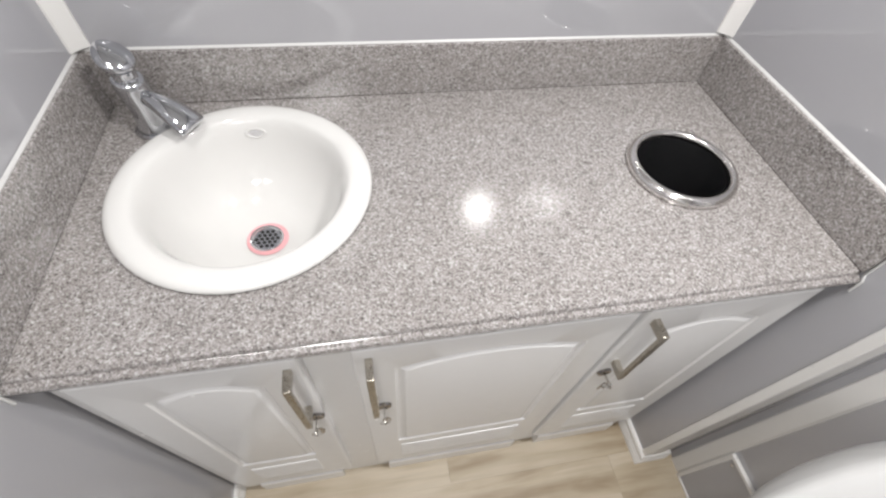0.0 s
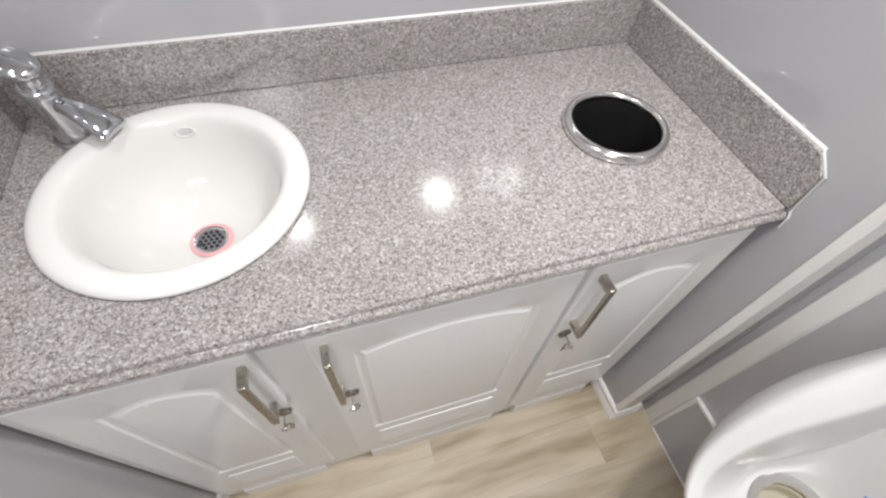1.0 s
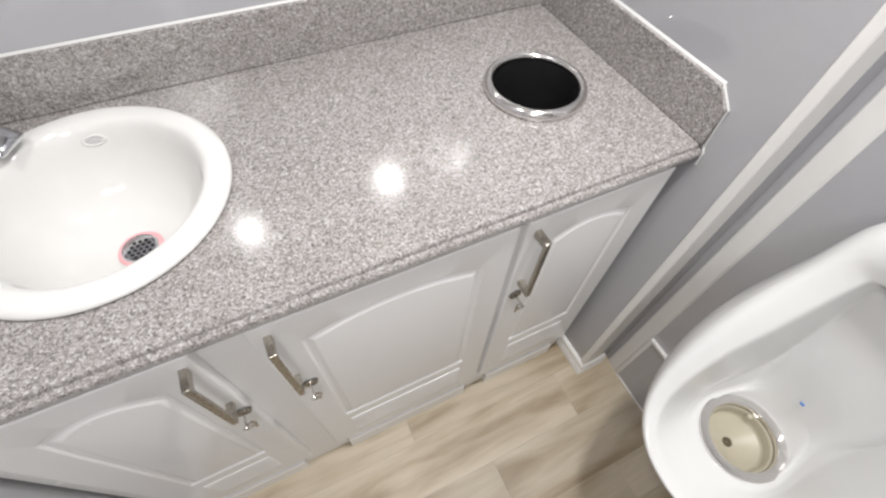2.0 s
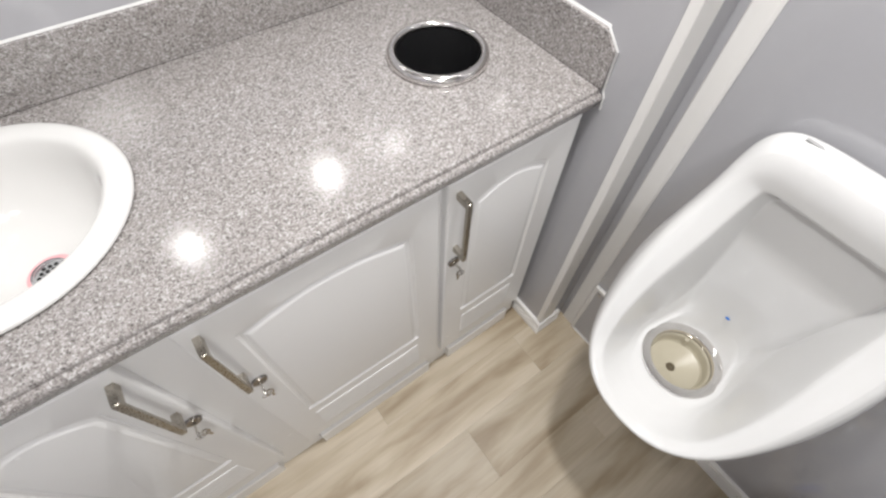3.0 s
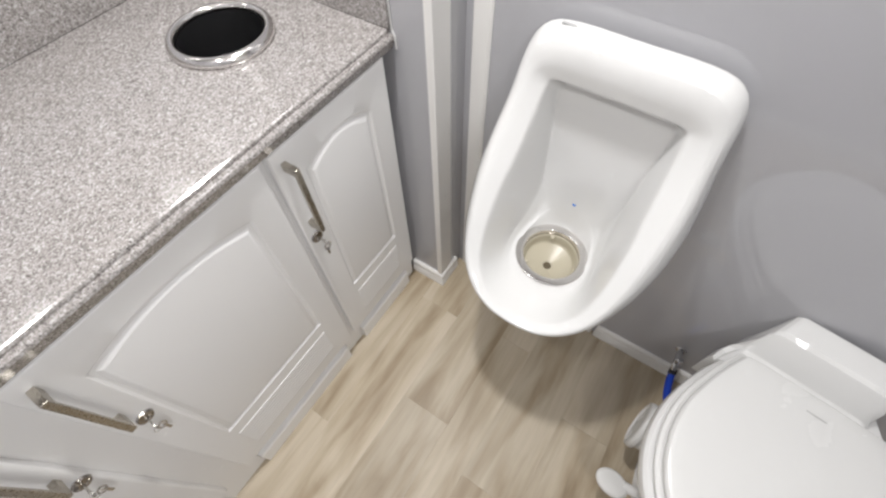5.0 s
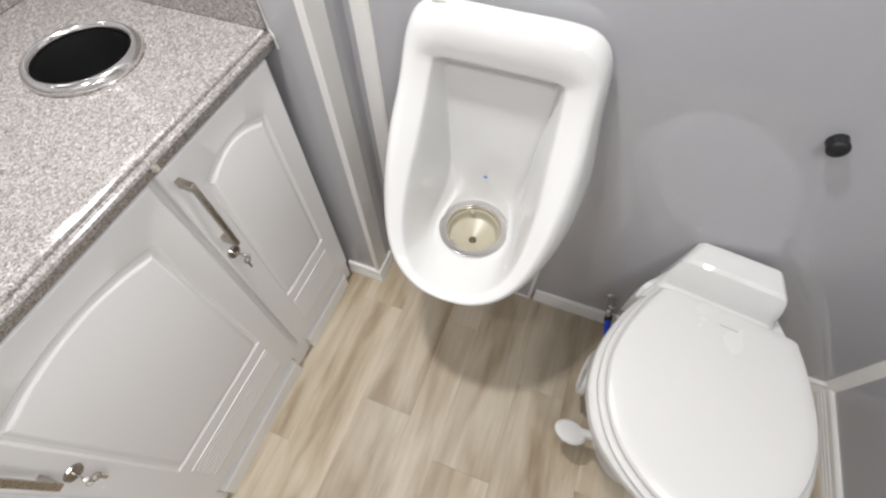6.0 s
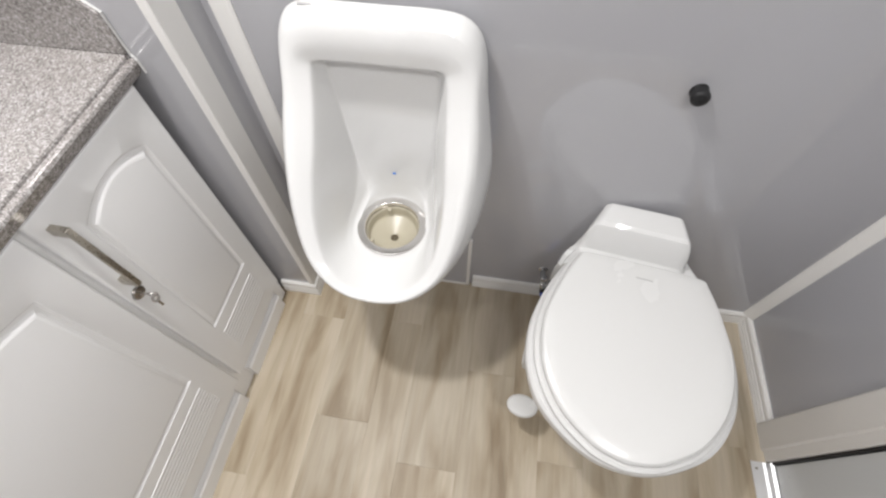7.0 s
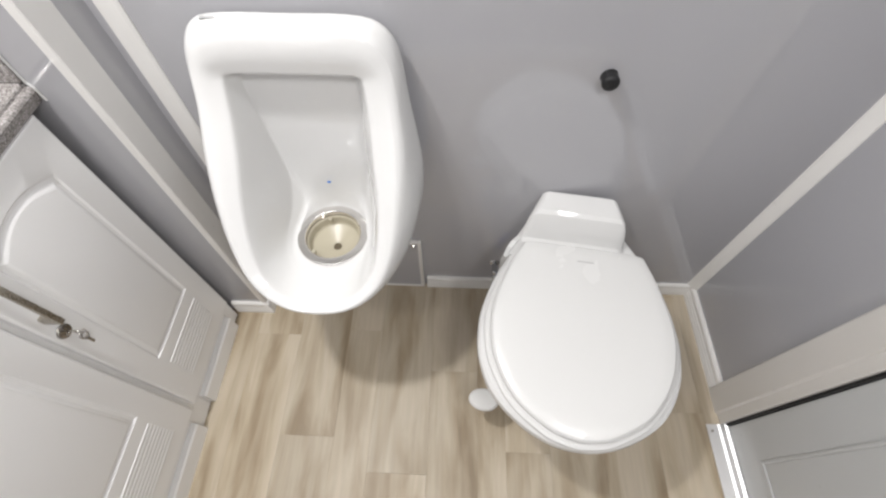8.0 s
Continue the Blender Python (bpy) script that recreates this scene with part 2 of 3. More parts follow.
baseboard((XR, 0.012), (XR, YC), (-1, 0), (-1, -1), "baseboard_1")
baseboard((XR, YC), (XU - 0.03, YC), (-1, -1), (0, -1), "baseboard_2")
baseboard((XU, -0.588), (XU, YD), (-1, 0), (-1, 1), "baseboard_3")
baseboard((XU, YD), (0.222, YD), (-1, 1), (0, 1), "baseboard_4")
baseboard((XL, 0.012), (XL, YD), (1, 0), (1, 1), "baseboard_5")

# corner mouldings
def strip(name, outline, z0, z1, label):
    setting(name, prism(outline, "z", z0, z1), TRIM, label, "trim")


strip("trim_outer_corner", [(XR - 0.001, YC + 0.014), (XR - 0.004, YC + 0.012), (XR - 0.0045, YC - 0.003), (XR - 0.003, YC - 0.0045), (XR + 0.051, YC - 0.004), (XR + 0.054, YC - 0.001), (XR + 0.054, YC + 0.0005), (XR + 0.001, YC + 0.0005), (XR + 0.001, YC + 0.014)], 0.05, ZC, "white outside corner moulding")
strip("trim_inner_corner", [(XU + 0.001, YC - 0.015), (XU - 0.002, YC - 0.015), (XU - 0.005, YC - 0.018), (XU - 0.0055, YC - 0.050), (XU - 0.002, YC - 0.055), (XU + 0.001, YC - 0.055)], 0.0, ZC, "white inside corner moulding")
strip("trim_corner_door", [(XU + 0.001, YD + 0.024), (XU - 0.003, YD + 0.024), (XU - 0.006, YD + 0.018), (XU - 0.018, YD + 0.006), (XU - 0.024, YD + 0.003), (XU - 0.024, YD - 0.001), (XU + 0.001, YD - 0.001)], 0.05, ZC, "white inside corner moulding")
strip("trim_corner_back_right", [(XR + 0.001, YB - 0.022), (XR - 0.003, YB - 0.022), (XR - 0.007, YB - 0.015), (XR - 0.015, YB - 0.007), (XR - 0.022, YB - 0.003), (XR - 0.022, YB + 0.001), (XR + 0.001, YB + 0.001)], H + 0.1, ZC, "white inside corner moulding")
strip("trim_corner_back_left", [(XL - 0.001, YB - 0.022), (XL + 0.003, YB - 0.022), (XL + 0.007, YB - 0.015), (XL + 0.015, YB - 0.007), (XL + 0.022, YB - 0.003), (XL + 0.022, YB + 0.001), (XL - 0.001, YB + 0.001)], H + 0.1, ZC, "white inside corner moulding")

# door in its frame
door = thing("door_1", ((DX0 + DX1) / 2, YD - 0.02, 0.0), "closed pale grey moulded door with aluminium threshold", "door", kind="structure")
for xa, xb in ((DX1 - 0.004, 0.222), (DX0 - 0.094, DX0 + 0.004)):
    prof = [(xa, YD - 0.025), (xb, YD - 0.025), (xb, YD + 0.010), (xb - 0.004, YD + 0.014), (xa + 0.03, YD + 0.014), (xa + 0.026, YD + 0.009), (xa + 0.002, YD + 0.008), (xa, YD + 0.005)]
    if xa < -0.3:
        prof = [(xa + xb - x, y) for x, y in reversed(prof)]
    part("frame", prism(prof, "z", 0.0, DZ + 0.09), CASING, door, "beige-grey door casing")
part("frame", box(DX0, DX1, YD - 0.025, YD + 0.013, DZ, DZ + 0.09, 0.003), CASING, door)
for x in (DX1 - 0.0105, DX0 + 0.004):
    part("gasket", box(x, x + 0.006, YD - 0.02, YD + 0.001, 0.014, DZ, 0.001), BLACK, door, "black rubber gasket")
leaf = part("leaf", box(DX0 + 0.012, DX1 - 0.012, YD - 0.038, YD - 0.006, 0.014, DZ - 0.006, 0.002), DOORM, door)
for z0, z1 in ((0.105, 0.86), (0.98, 1.80)):
    bm = bmesh.new()
    x0, x1 = DX0 + 0.11, 0.022
    for a, b, c, d in ((x0, x1, z0, z0 + 0.009), (x0, x1, z1 - 0.009, z1), (x0, x0 + 0.009, z0 + 0.009, z1 - 0.009), (x1 - 0.009, x1, z0 + 0.009, z1 - 0.009)):
        box(a, b, YD - 0.008, YD - 0.002, c, d, 0.0025, bm=bm)
    part("panel_moulding", bm, DOORM, leaf)
th = part("threshold", prism([(YD - 0.03, 0.0), (YD + 0.048, 0.0), (YD + 0.048, 0.003), (YD + 0.02, 0.006), (YD + 0.014, 0.009), (YD + 0.002, 0.009), (YD - 0.004, 0.013), (YD - 0.03, 0.013)], "x", DX0, DX1 - 0.006), ALU, door, "aluminium threshold strip")
for x in (0.105, -0.12, -0.34):
    part("screw", lathe([(0.0, 0.0055), (0.003, 0.0055), (0.0035, 0.004)], 12, (x, YD + 0.036, 0)), NICKEL, th)

# mirror above the worktop and lamps in the ceiling, the rear one an added fill
mirror = thing("wall_mirror", (-0.128, YB - 0.004, 1.14), "frameless mirror on the wall above the worktop", "mirror")
part("glass", box(-0.60, 0.34, YB - 0.006, YB - 0.0015, 1.14, 1.86, 0.0015), MIRROR, mirror)
part("clip", box(-0.14, -0.11, YB - 0.009, YB - 0.001, 1.128, 1.143, 0.001), CHROME, mirror)
for lx, ly, lr, _, _ in LAMPS:
    lamp = thing("ceiling_or_fill_lamp", (lx, ly, ZC), "round white LED ceiling lamp, lit, the rear one an added fill", "ceiling lamp", "ceiling lamps")
    part("trim_ring", lathe([(lr + 0.001, 0), (lr + 0.018, 0), (lr + 0.018, -0.004), (lr + 0.011, -0.010), (lr + 0.001, -0.010), (lr + 0.001, 0)], 40, (lx, ly, ZC)), CEIL, lamp)
    part("lens", lathe([(0.001, -0.006), (lr, -0.006), (lr, -0.001), (0.001, -0.001)], 32, (lx, ly, ZC)), EMIT, lamp)

# ---------------------------------------------------------------- worktop
BX, BY, BR = -0.446, 0.254, 0.183      # basin
CX, CY, CR = 0.246, 0.222, 0.0905       # waste chute
top = thing("countertop", ((XL + XR) / 2, 0.23, H - 0.04), "grey-brown speckled solid-surface worktop with upstands", "countertop")


def slab():
    bm = bmesh.new()
    x0, x1, y0, y1 = XL + 0.001, XR - 0.001, 0.006, YB - 0.001
    edges = []
    def ring(pts):
        vs = [bm.verts.new((x, y, H)) for x, y in pts]
        for a, b in zip(vs, vs[1:] + vs[:1]):
            edges.append(bm.edges.new((a, b)))
    nx, ny = 24, 10
    ring([(x0 + (x1 - x0) * i / nx, y0) for i in range(nx)] + [(x1, y0 + (y1 - y0) * i / ny) for i in range(ny)] + [(x1 - (x1 - x0) * i / nx, y1) for i in range(nx)] + [(x0, y1 - (y1 - y0) * i / ny) for i in range(ny)])
    for cx, cy, r in ((BX, BY, BR - 0.017), (CX, CY, CR - 0.012)):
        ring([(cx + r * math.cos(a), cy + r * math.sin(a)) for a in (2 * math.pi * i / 56 for i in range(56))])
    bmesh.ops.triangle_fill(bm, use_beauty=True, use_dissolve=False, edges=edges)
    res = bmesh.ops.extrude_face_region(bm, geom=list(bm.faces))
    bmesh.ops.translate(bm, verts=[g for g in res["geom"] if isinstance(g, bmesh.types.BMVert)], vec=(0, 0, -0.028))
    return bm


part("slab", slab(), GRANITE, top)
edge = [(0.0062, H), (-0.0005, H - 0.0004), (-0.0035, H - 0.002), (-0.005, H - 0.005), (-0.005, H - 0.0085), (-0.0065, H - 0.0095), (-0.010, H - 0.0100), (-0.0125, H - 0.0115), (-0.014, H - 0.0145), (-0.0143, H - 0.0165), (-0.0125, H - 0.021), (-0.0075, H - 0.0345), (-0.0065, H - 0.0375), (-0.0050, H - 0.039), (0.0062, H - 0.039)]
part("front_edge", prism(edge, "x", XL + 0.001, XR - 0.001), GRANITE, top, "ogee front edge, speckled grey")
SP = 0.008
part("backsplash", box(XL + 0.001, XR - 0.001, YB - SP, YB - 0.001, H + 0.0005, H + 0.0935, 0.002), GRANITE, top)


def end_splash(xa, xb):
    pts = [(YB - SP - 0.0005, H + 0.0005), (-0.008, H + 0.0005), (-0.008, H + 0.068), (0.018, H + 0.0935), (YB - SP - 0.0005, H + 0.0935)]
    bm = prism(pts, "x", xa, xb)
    bmesh.ops.bevel(bm, geom=list(bm.edges), offset=0.002, segments=2, affect="EDGES", profile=0.5)
    return bm


part("side_splash", end_splash(XR - SP, XR - 0.001), GRANITE, top)
part("side_splash", end_splash(XL + 0.001, XL + SP), GRANITE, top)
# caulk and edging on top of the upstands
zc = H + 0.094
part("caulk_bead", prism([(YB - 0.0005, zc - 0.002), (YB - 0.003, zc - 0.001), (YB - 0.003, zc + 0.0004), (YB - 0.002, zc + 0.0015), (YB - 0.0005, zc + 0.003)], "x", XL + 0.002, XR - 0.002), CAULK, top, "white caulk bead along the wall")
for x, s in ((XR, -1), (XL, 1)):
    pts = [(x + s * 0.0005, zc - 0.002), (x + s * 0.003, zc - 0.001), (x + s * 0.003, zc + 0.0005), (x + s * 0.002, zc + 0.002), (x + s * 0.0005, zc + 0.004)]
    part("caulk_bead", prism(pts, "y", 0.016, YB - 0.004), CAULK, top)
    part("caulk_bead", tube([(x + s * 0.002, 0.018, zc), (x + s * 0.002, -0.010, zc - 0.027), (x + s * 0.002, -0.0105, H - 0.002), (x + s * 0.002, -0.016, H - 0.012), (x + s * 0.002, -0.0165, H - 0.036)], 0.002, 8), CAULK, top)

# basin
basin = thing("wash_basin", (BX, BY, H), "round white drop-in wash basin set in the worktop", "basin")
prof = smooth_path([(BR - 0.006, 0.0008), (BR, 0.003), (BR - 0.001, 0.008), (BR - 0.008, 0.0125), (BR - 0.020, 0.0135), (BR - 0.032, 0.011), (BR - 0.039, 0.004), (BR - 0.045, -0.010), (BR - 0.055, -0.042), (BR - 0.074, -0.080), (BR - 0.104, -0.109), (BR - 0.138, -0.122), (0.030, -0.126), (0.026, -0.129)], 4)
inner = [(r, z) for r, z in prof]
outer = [(0.026, -0.148), (0.05, -0.143), (BR - 0.09, -0.130), (BR - 0.06, -0.085), (BR - 0.035, -0.04), (BR - 0.022, -0.005), (BR - 0.022, 0.0008)]
part("bowl", lathe(inner + outer + [inner[0]], 72, (BX, BY, H)), BASIN, basin)
part("sealant_ring", lathe([(0.0255, -0.1270), (0.030, -0.1250), (0.0335, -0.1240), (0.0340, -0.1232), (0.030, -0.1225), (0.0255, -0.1232)], 36, (BX + 0.0015, BY - 0.0015, H + 0.0005)), PINK, basin, "translucent red sealant ring")
drain = part("drain", lathe([(0.0005, -0.1255), (0.0225, -0.1255), (0.0245, -0.123), (0.0265, -0.122), (0.0275, -0.123), (0.0275, -0.128), (0.0005, -0.128)], 40, (BX, BY, H + 0.001)), CHROME, basin, "chrome grid drain")
# flat dark discs on the grid, painted as the shade in its holes
for i in range(-2, 3):
    for j in range(-2, 3):
        hx, hy = (i + 0.5 * j) * 0.0086, j * 0.0075
        if math.hypot(hx, hy) < 0.0205:
            part("grid_hole_shade", lathe([(0.0002, 0.0006), (0.0033, 0.0006), (0.0033, -0.002), (0.0002, -0.002)], 6, (BX + hx, BY + hy, H - 0.1245)), DARK, drain)
ov = Matrix.Rotation(radians(72), 4, "X") @ Matrix.Diagonal((1.25, 0.62, 1, 1))
OV = (BX + 0.001, BY + BR - 0.0455, H - 0.0125)
part("overflow", lathe([(0.0005, 0.001), (0.009, 0.001), (0.0105, 0.0025), (0.0125, 0.0028), (0.0145, 0.001), (0.0145, -0.006)], 28, OV, ov), BASIN, basin, "oval overflow outlet")
part("overflow_slot", lathe([(0.0005, 0.0016), (0.0088, 0.0016), (0.0088, 0.0)], 20, OV, ov), ALU, basin)

# faucet
FX, FY = -0.592, 0.402
faucet = thing("faucet", (FX, FY, H), "chrome single-lever basin faucet beside the basin", "faucet")
u = Vector((math.cos(radians(-31)), math.sin(radians(-31)), 0))
part("base_ring", lathe([(0.001, 0), (0.031, 0), (0.032, 0.003), (0.029, 0.006), (0.001, 0.006)], 40, (FX, FY, H + 0.0005)), CHROME, faucet)
F0 = Vector((FX, FY, H))
side = Vector((-u.y, u.x, 0))


def oval_sweep(path):
    """Oval rings along (out, up, half width, half height, tilt of the ring)."""
    rings = []
    for o, up, w, hh, tilt in path:
        c = F0 + u * o + Vector((0, 0, up))
        nrm = u * math.cos(tilt) + Vector((0, 0, math.sin(tilt)))
        rings.append([c + side * w * math.cos(a) + nrm * hh * math.sin(a) for a in (2 * math.pi * k / 28 for k in range(28))])
    return loft(rings)


part("body", oval_sweep(smooth_path([(0.0, 0.004, 0.0265, 0.0265, 0), (0.0, 0.016, 0.0245, 0.0245, 0), (-0.002, 0.036, 0.0220, 0.0220, 0), (-0.004, 0.056, 0.0215, 0.0215, 0), (-0.007, 0.076, 0.0225, 0.0225, -0.1), (-0.008, 0.085, 0.0215, 0.0215, -0.15), (-0.0085, 0.088, 0.0180, 0.0180, -0.15)], 4)), CHROME, faucet)
part("spout", oval_sweep(smooth_path([(-0.006, 0.056, 0.0120, 0.0125, 1.4), (0.012, 0.059, 0.0120, 0.0125, 1.4), (0.028, 0.057, 0.0145, 0.0130, 1.3), (0.046, 0.051, 0.0190, 0.0130, 1.15), (0.063, 0.043, 0.0225, 0.0115, 1.05), (0.077, 0.035, 0.0240, 0.0085, 1.0), (0.082, 0.0315, 0.0235, 0.0060, 0.95), (0.0835, 0.0305, 0.0200, 0.0035, 0.95)], 5)), CHROME, faucet)
part("collar", oval_sweep(smooth_path([(-0.0085, 0.086, 0.0170, 0.0170, -0.1), (-0.009, 0.091, 0.0155, 0.0155, -0.15), (-0.0095, 0.100, 0.0160, 0.0160, -0.2), (-0.010, 0.106, 0.0185, 0.0185, -0.25)], 3)), CHROME, faucet)
part("lever", oval_sweep(smooth_path([(-0.010, 0.1055, 0.0175, 0.0175, -0.2), (-0.010, 0.108, 0.0220, 0.0220, -0.25), (-0.0105, 0.114, 0.0245, 0.0245, -0.3), (-0.012, 0.121, 0.0235, 0.0235, -0.35), (-0.0145, 0.127, 0.0190, 0.0190, -0.4), (-0.017, 0.1315, 0.0115, 0.0115, -0.45), (-0.018, 0.133, 0.0045, 0.0045, -0.5)], 5)), CHROME, faucet, "rounded chrome lever cap")

# waste chute
chute = thing("waste_chute", (CX, CY, H), "round polished steel waste chute with dark opening", "waste chute")
part("rim", lathe(smooth_path([(CR - 0.001, 0.0006), (CR + 0.0005, 0.005), (CR - 0.0015, 0.0115), (CR - 0.0065, 0.0160), (CR - 0.0120, 0.0158), (CR - 0.0155, 0.0115), (CR - 0.0165, 0.004), (CR - 0.0166, -0.004)], 4), 72, (CX, CY, H)), STEEL, chute)
part("sleeve", lathe([(CR - 0.0172, 0.006), (CR - 0.0172, -0.16), (0.001, -0.16), (0.001, -0.163), (CR - 0.0152, -0.163), (CR - 0.0152, 0.006)], 56, (CX, CY, H)), BLACK, chute, "black plastic sleeve")

# ---------------------------------------------------------------- vanity cabinet
KX0, KX1 = XL + 0.004, 0.400
FY0, DYF = 0.010, -0.006              # face frame front, door front
cab = thing("vanity_cabinet", ((KX0 + KX1) / 2, 0.2, 0.0), "white three-door vanity cabinet under the worktop", "cabinet")
DOORS = [(-0.640, -0.378, 1), (-0.314, 0.090, 0), (0.104, 0.393, 0)]    # x from, to, handle on the right
ZD0, ZD1 = 0.106, 0.819
part("side_panel", box(KX1 - 0.016, KX1, FY0 + 0.019, YB - 0.002, 0.0, H - 0.040, 0.001), PAINT, cab)
part("side_panel", box(KX0, KX0 + 0.016, FY0 + 0.019, YB - 0.002, 0.0, H - 0.040, 0.001), PAINT, cab)
part("back_panel", box(KX0 + 0.017, KX1 - 0.017, YB - 0.010, YB - 0.003, 0.0, H - 0.040), PAINT, cab)
part("bottom_panel", box(KX0 + 0.017, KX1 - 0.017, FY0 + 0.02, YB - 0.011, 0.05, 0.066), PAINT, cab)
for a, b in ((KX0, -0.615), (-0.402, -0.290), (0.066, 0.128), (0.365, KX1)):
    part("stile", box(a, b, FY0, FY0 + 0.018, 0.0, H - 0.040, 0.0012), PAINT, cab)
for a, b in ((-0.6145, -0.4025), (-0.2895, 0.0655), (0.1285, 0.3645)):
    part("rail", box(a, b, FY0 + 0.0005, FY0 + 0.018, 0.78, H - 0.040, 0.001), PAINT, cab)
    part("rail", box(a, b, FY0 + 0.0005, FY0 + 0.018, 0.0, 0.110, 0.001), PAINT, cab)
    part("kick_strip", prism([(FY0 + 0.0004, 0.0), (FY0 - 0.014, 0.0), (FY0 - 0.014, 0.060), (FY0 - 0.011, 0.066), (FY0 + 0.0004, 0.068)], "x", a + 0.004, b - 0.004), PAINT, cab, "white strip along the floor")


def panel_line(x0, x1, z0, zs, rise, inset, n=20):
    """Arched outline, inset evenly; zs is where the arch springs."""
    w, cx = (x1 - x0) / 2, (x0 + x1) / 2
    pts = [(x0 + inset, z0 + inset), (x1 - inset, z0 + inset)]
    for i in range(n + 1):
        s = 1 - 2 * i / n
        pts.append((cx + s * (w - inset), zs + rise * (1 - s * s) - inset))
    return pts


def build_door(xa, xb, right):
    d = part("door", door_leaf(xa, xb), PAINT, cab, "white moulded door with arched raised panel")
    x0, x1 = xa + 0.062, xb - 0.062
    n = 9
    for i in range(n):
        z = 0.158 + i * 0.0128
        bm = prism([(DYF + 0.0005, z), (DYF - 0.0014, z + 0.0004), (DYF - 0.0016, z + 0.0010), (DYF - 0.0016, z + 0.0084), (DYF - 0.0012, z + 0.0092), (DYF + 0.0005, z + 0.0094)], "x", x0, x1)
        part("vent_slat", bm, PAINT, d)
    hx = xb - 0.017 if right else xa + 0.022
    z0, z1 = 0.622, 0.792
    bm = bmesh.new()
    box(hx - 0.005, hx + 0.005, DYF - 0.031, DYF - 0.024, z0, z1, 0.0012, bm=bm)
    part("handle", bm, NICKEL, d, "brushed nickel square bar handle")
    for zz in (z1 - 0.008, z0 + 0.008):
        part("handle_post", prism([(hx - 0.005, zz - 0.0075), (hx + 0.005, zz - 0.0075), (hx + 0.005, zz + 0.0075), (hx - 0.005, zz + 0.0075)], "y", DYF - 0.025, DYF), NICKEL, d)
    lx, lz = hx + (0.004 if right else 0.012 if xa < 0 else -0.002), 0.583
    turn = Matrix.Rotation(radians(90), 4, "X")
    part("lock", lathe([(0.0005, 0.004), (0.006, 0.004), (0.0068, 0.0052), (0.0125, 0.0045), (0.0138, 0.001), (0.0138, 0.0)], 32, (lx, DYF, lz), turn), GUNMETAL, d, "round dark chrome cam lock")
    # key in the lock with a ring and a second key
    bm = bmesh.new()
    box(lx - 0.001, lx + 0.001, DYF - 0.020, DYF - 0.003, lz - 0.003, lz + 0.003, 0.0004, bm=bm)
    lathe([(0.0045, -0.0009), (0.0070, -0.0009), (0.0070, 0.0009), (0.0045, 0.0009), (0.0045, -0.0009)], 18, (lx, DYF - 0.026, lz - 0.001), Matrix.Rotation(radians(90), 4, "Y"), bm=bm)
    part("key", bm, BRASS, d, "small metal key in the lock")
    rng = [(lx + 0.008 * math.sin(a), DYF - 0.027, lz - 0.010 + 0.008 * math.cos(a)) for a in (2 * math.pi * k / 16 for k in range(17))]
    part("key_ring", tube(rng, 0.0008, 6), STEEL, d)
    bm = bmesh.new()
    lathe([(0.0048, -0.0008), (0.0075, -0.0008), (0.0075, 0.0008), (0.0048, 0.0008), (0.0048, -0.0008)], 18, (lx + 0.003, DYF - 0.018, lz - 0.026), Matrix.Rotation(radians(75), 4, "X"), bm=bm)
    box(lx + 0.0005, lx + 0.0055, DYF - 0.0155, DYF - 0.014, lz - 0.056, lz - 0.033, 0.0003, bm=bm)
    part("key", bm, BRASS, d)
    return d


def door_leaf(xa, xb):
    """A slab with a routed arched panel: flat field, groove, raised field."""
    bm = bmesh.new()
    px0, px1, pz0, zs, rise = xa + 0.056, xb - 0.056, 0.312, 0.742, 0.027
    outline = []
    n = 20
    for x, z in [(xa, ZD0), (xb, ZD0)]:
        outline.append((x, z))
    for i in range(n + 1):
        outline.append((xb - (xb - xa) * i / n, ZD1))
    def ring(pts, y):
        return [bm.verts.new((x, y, z)) for x, z in pts]
    def shrink(pts, d):
        return [(min(max(x, xa + d), xb - d), min(max(z, ZD0 + d), ZD1 - d)) for x, z in pts]
    f = DYF
    lines = [ring(outline, f + 0.016), ring(outline, f + 0.004), ring(shrink(outline, 0.0015), f + 0.001), ring(shrink(outline, 0.004), f)]
    for inset, y in ((-0.001, f), (0.0, f + 0.0004), (0.0034, f + 0.0036), (0.0085, f + 0.0039), (0.0125, f + 0.0020), (0.0165, f + 0.0002), (0.019, f)):
        lines.append(ring(panel_line(px0, px1, pz0, zs, rise, inset, n), y))
    for a, b in zip(lines[:-1], lines[1:]):
        for i in range(len(a)):
            j = (i + 1) % len(a)
            bm.faces.new((a[i], a[j], b[j], b[i]))
    bm.faces.new(lines[0])
    bm.faces.new(lines[-1])
    return bm


for xa, xb, right in DOORS:
    build_door(xa, xb, right)

# ---------------------------------------------------------------- urinal
UY = -0.403
urinal = thing("urinal", (XU, UY, 0.42), "white porcelain wall-hung waterless urinal", "urinal")


def whole(half):
    """(half width, out, up) mirrored into a closed ring."""
    left = [(XU - o, UY + w, z) for w, o, z in half]
    right = [(XU - o, UY - w, z) for w, o, z in reversed(half[1:-1])]
    return left + right


def blend(a, b, t):
    return [tuple(p * (1 - t) + q * t for p, q in zip(u_, v_)) for u_, v_ in zip(a, b)]


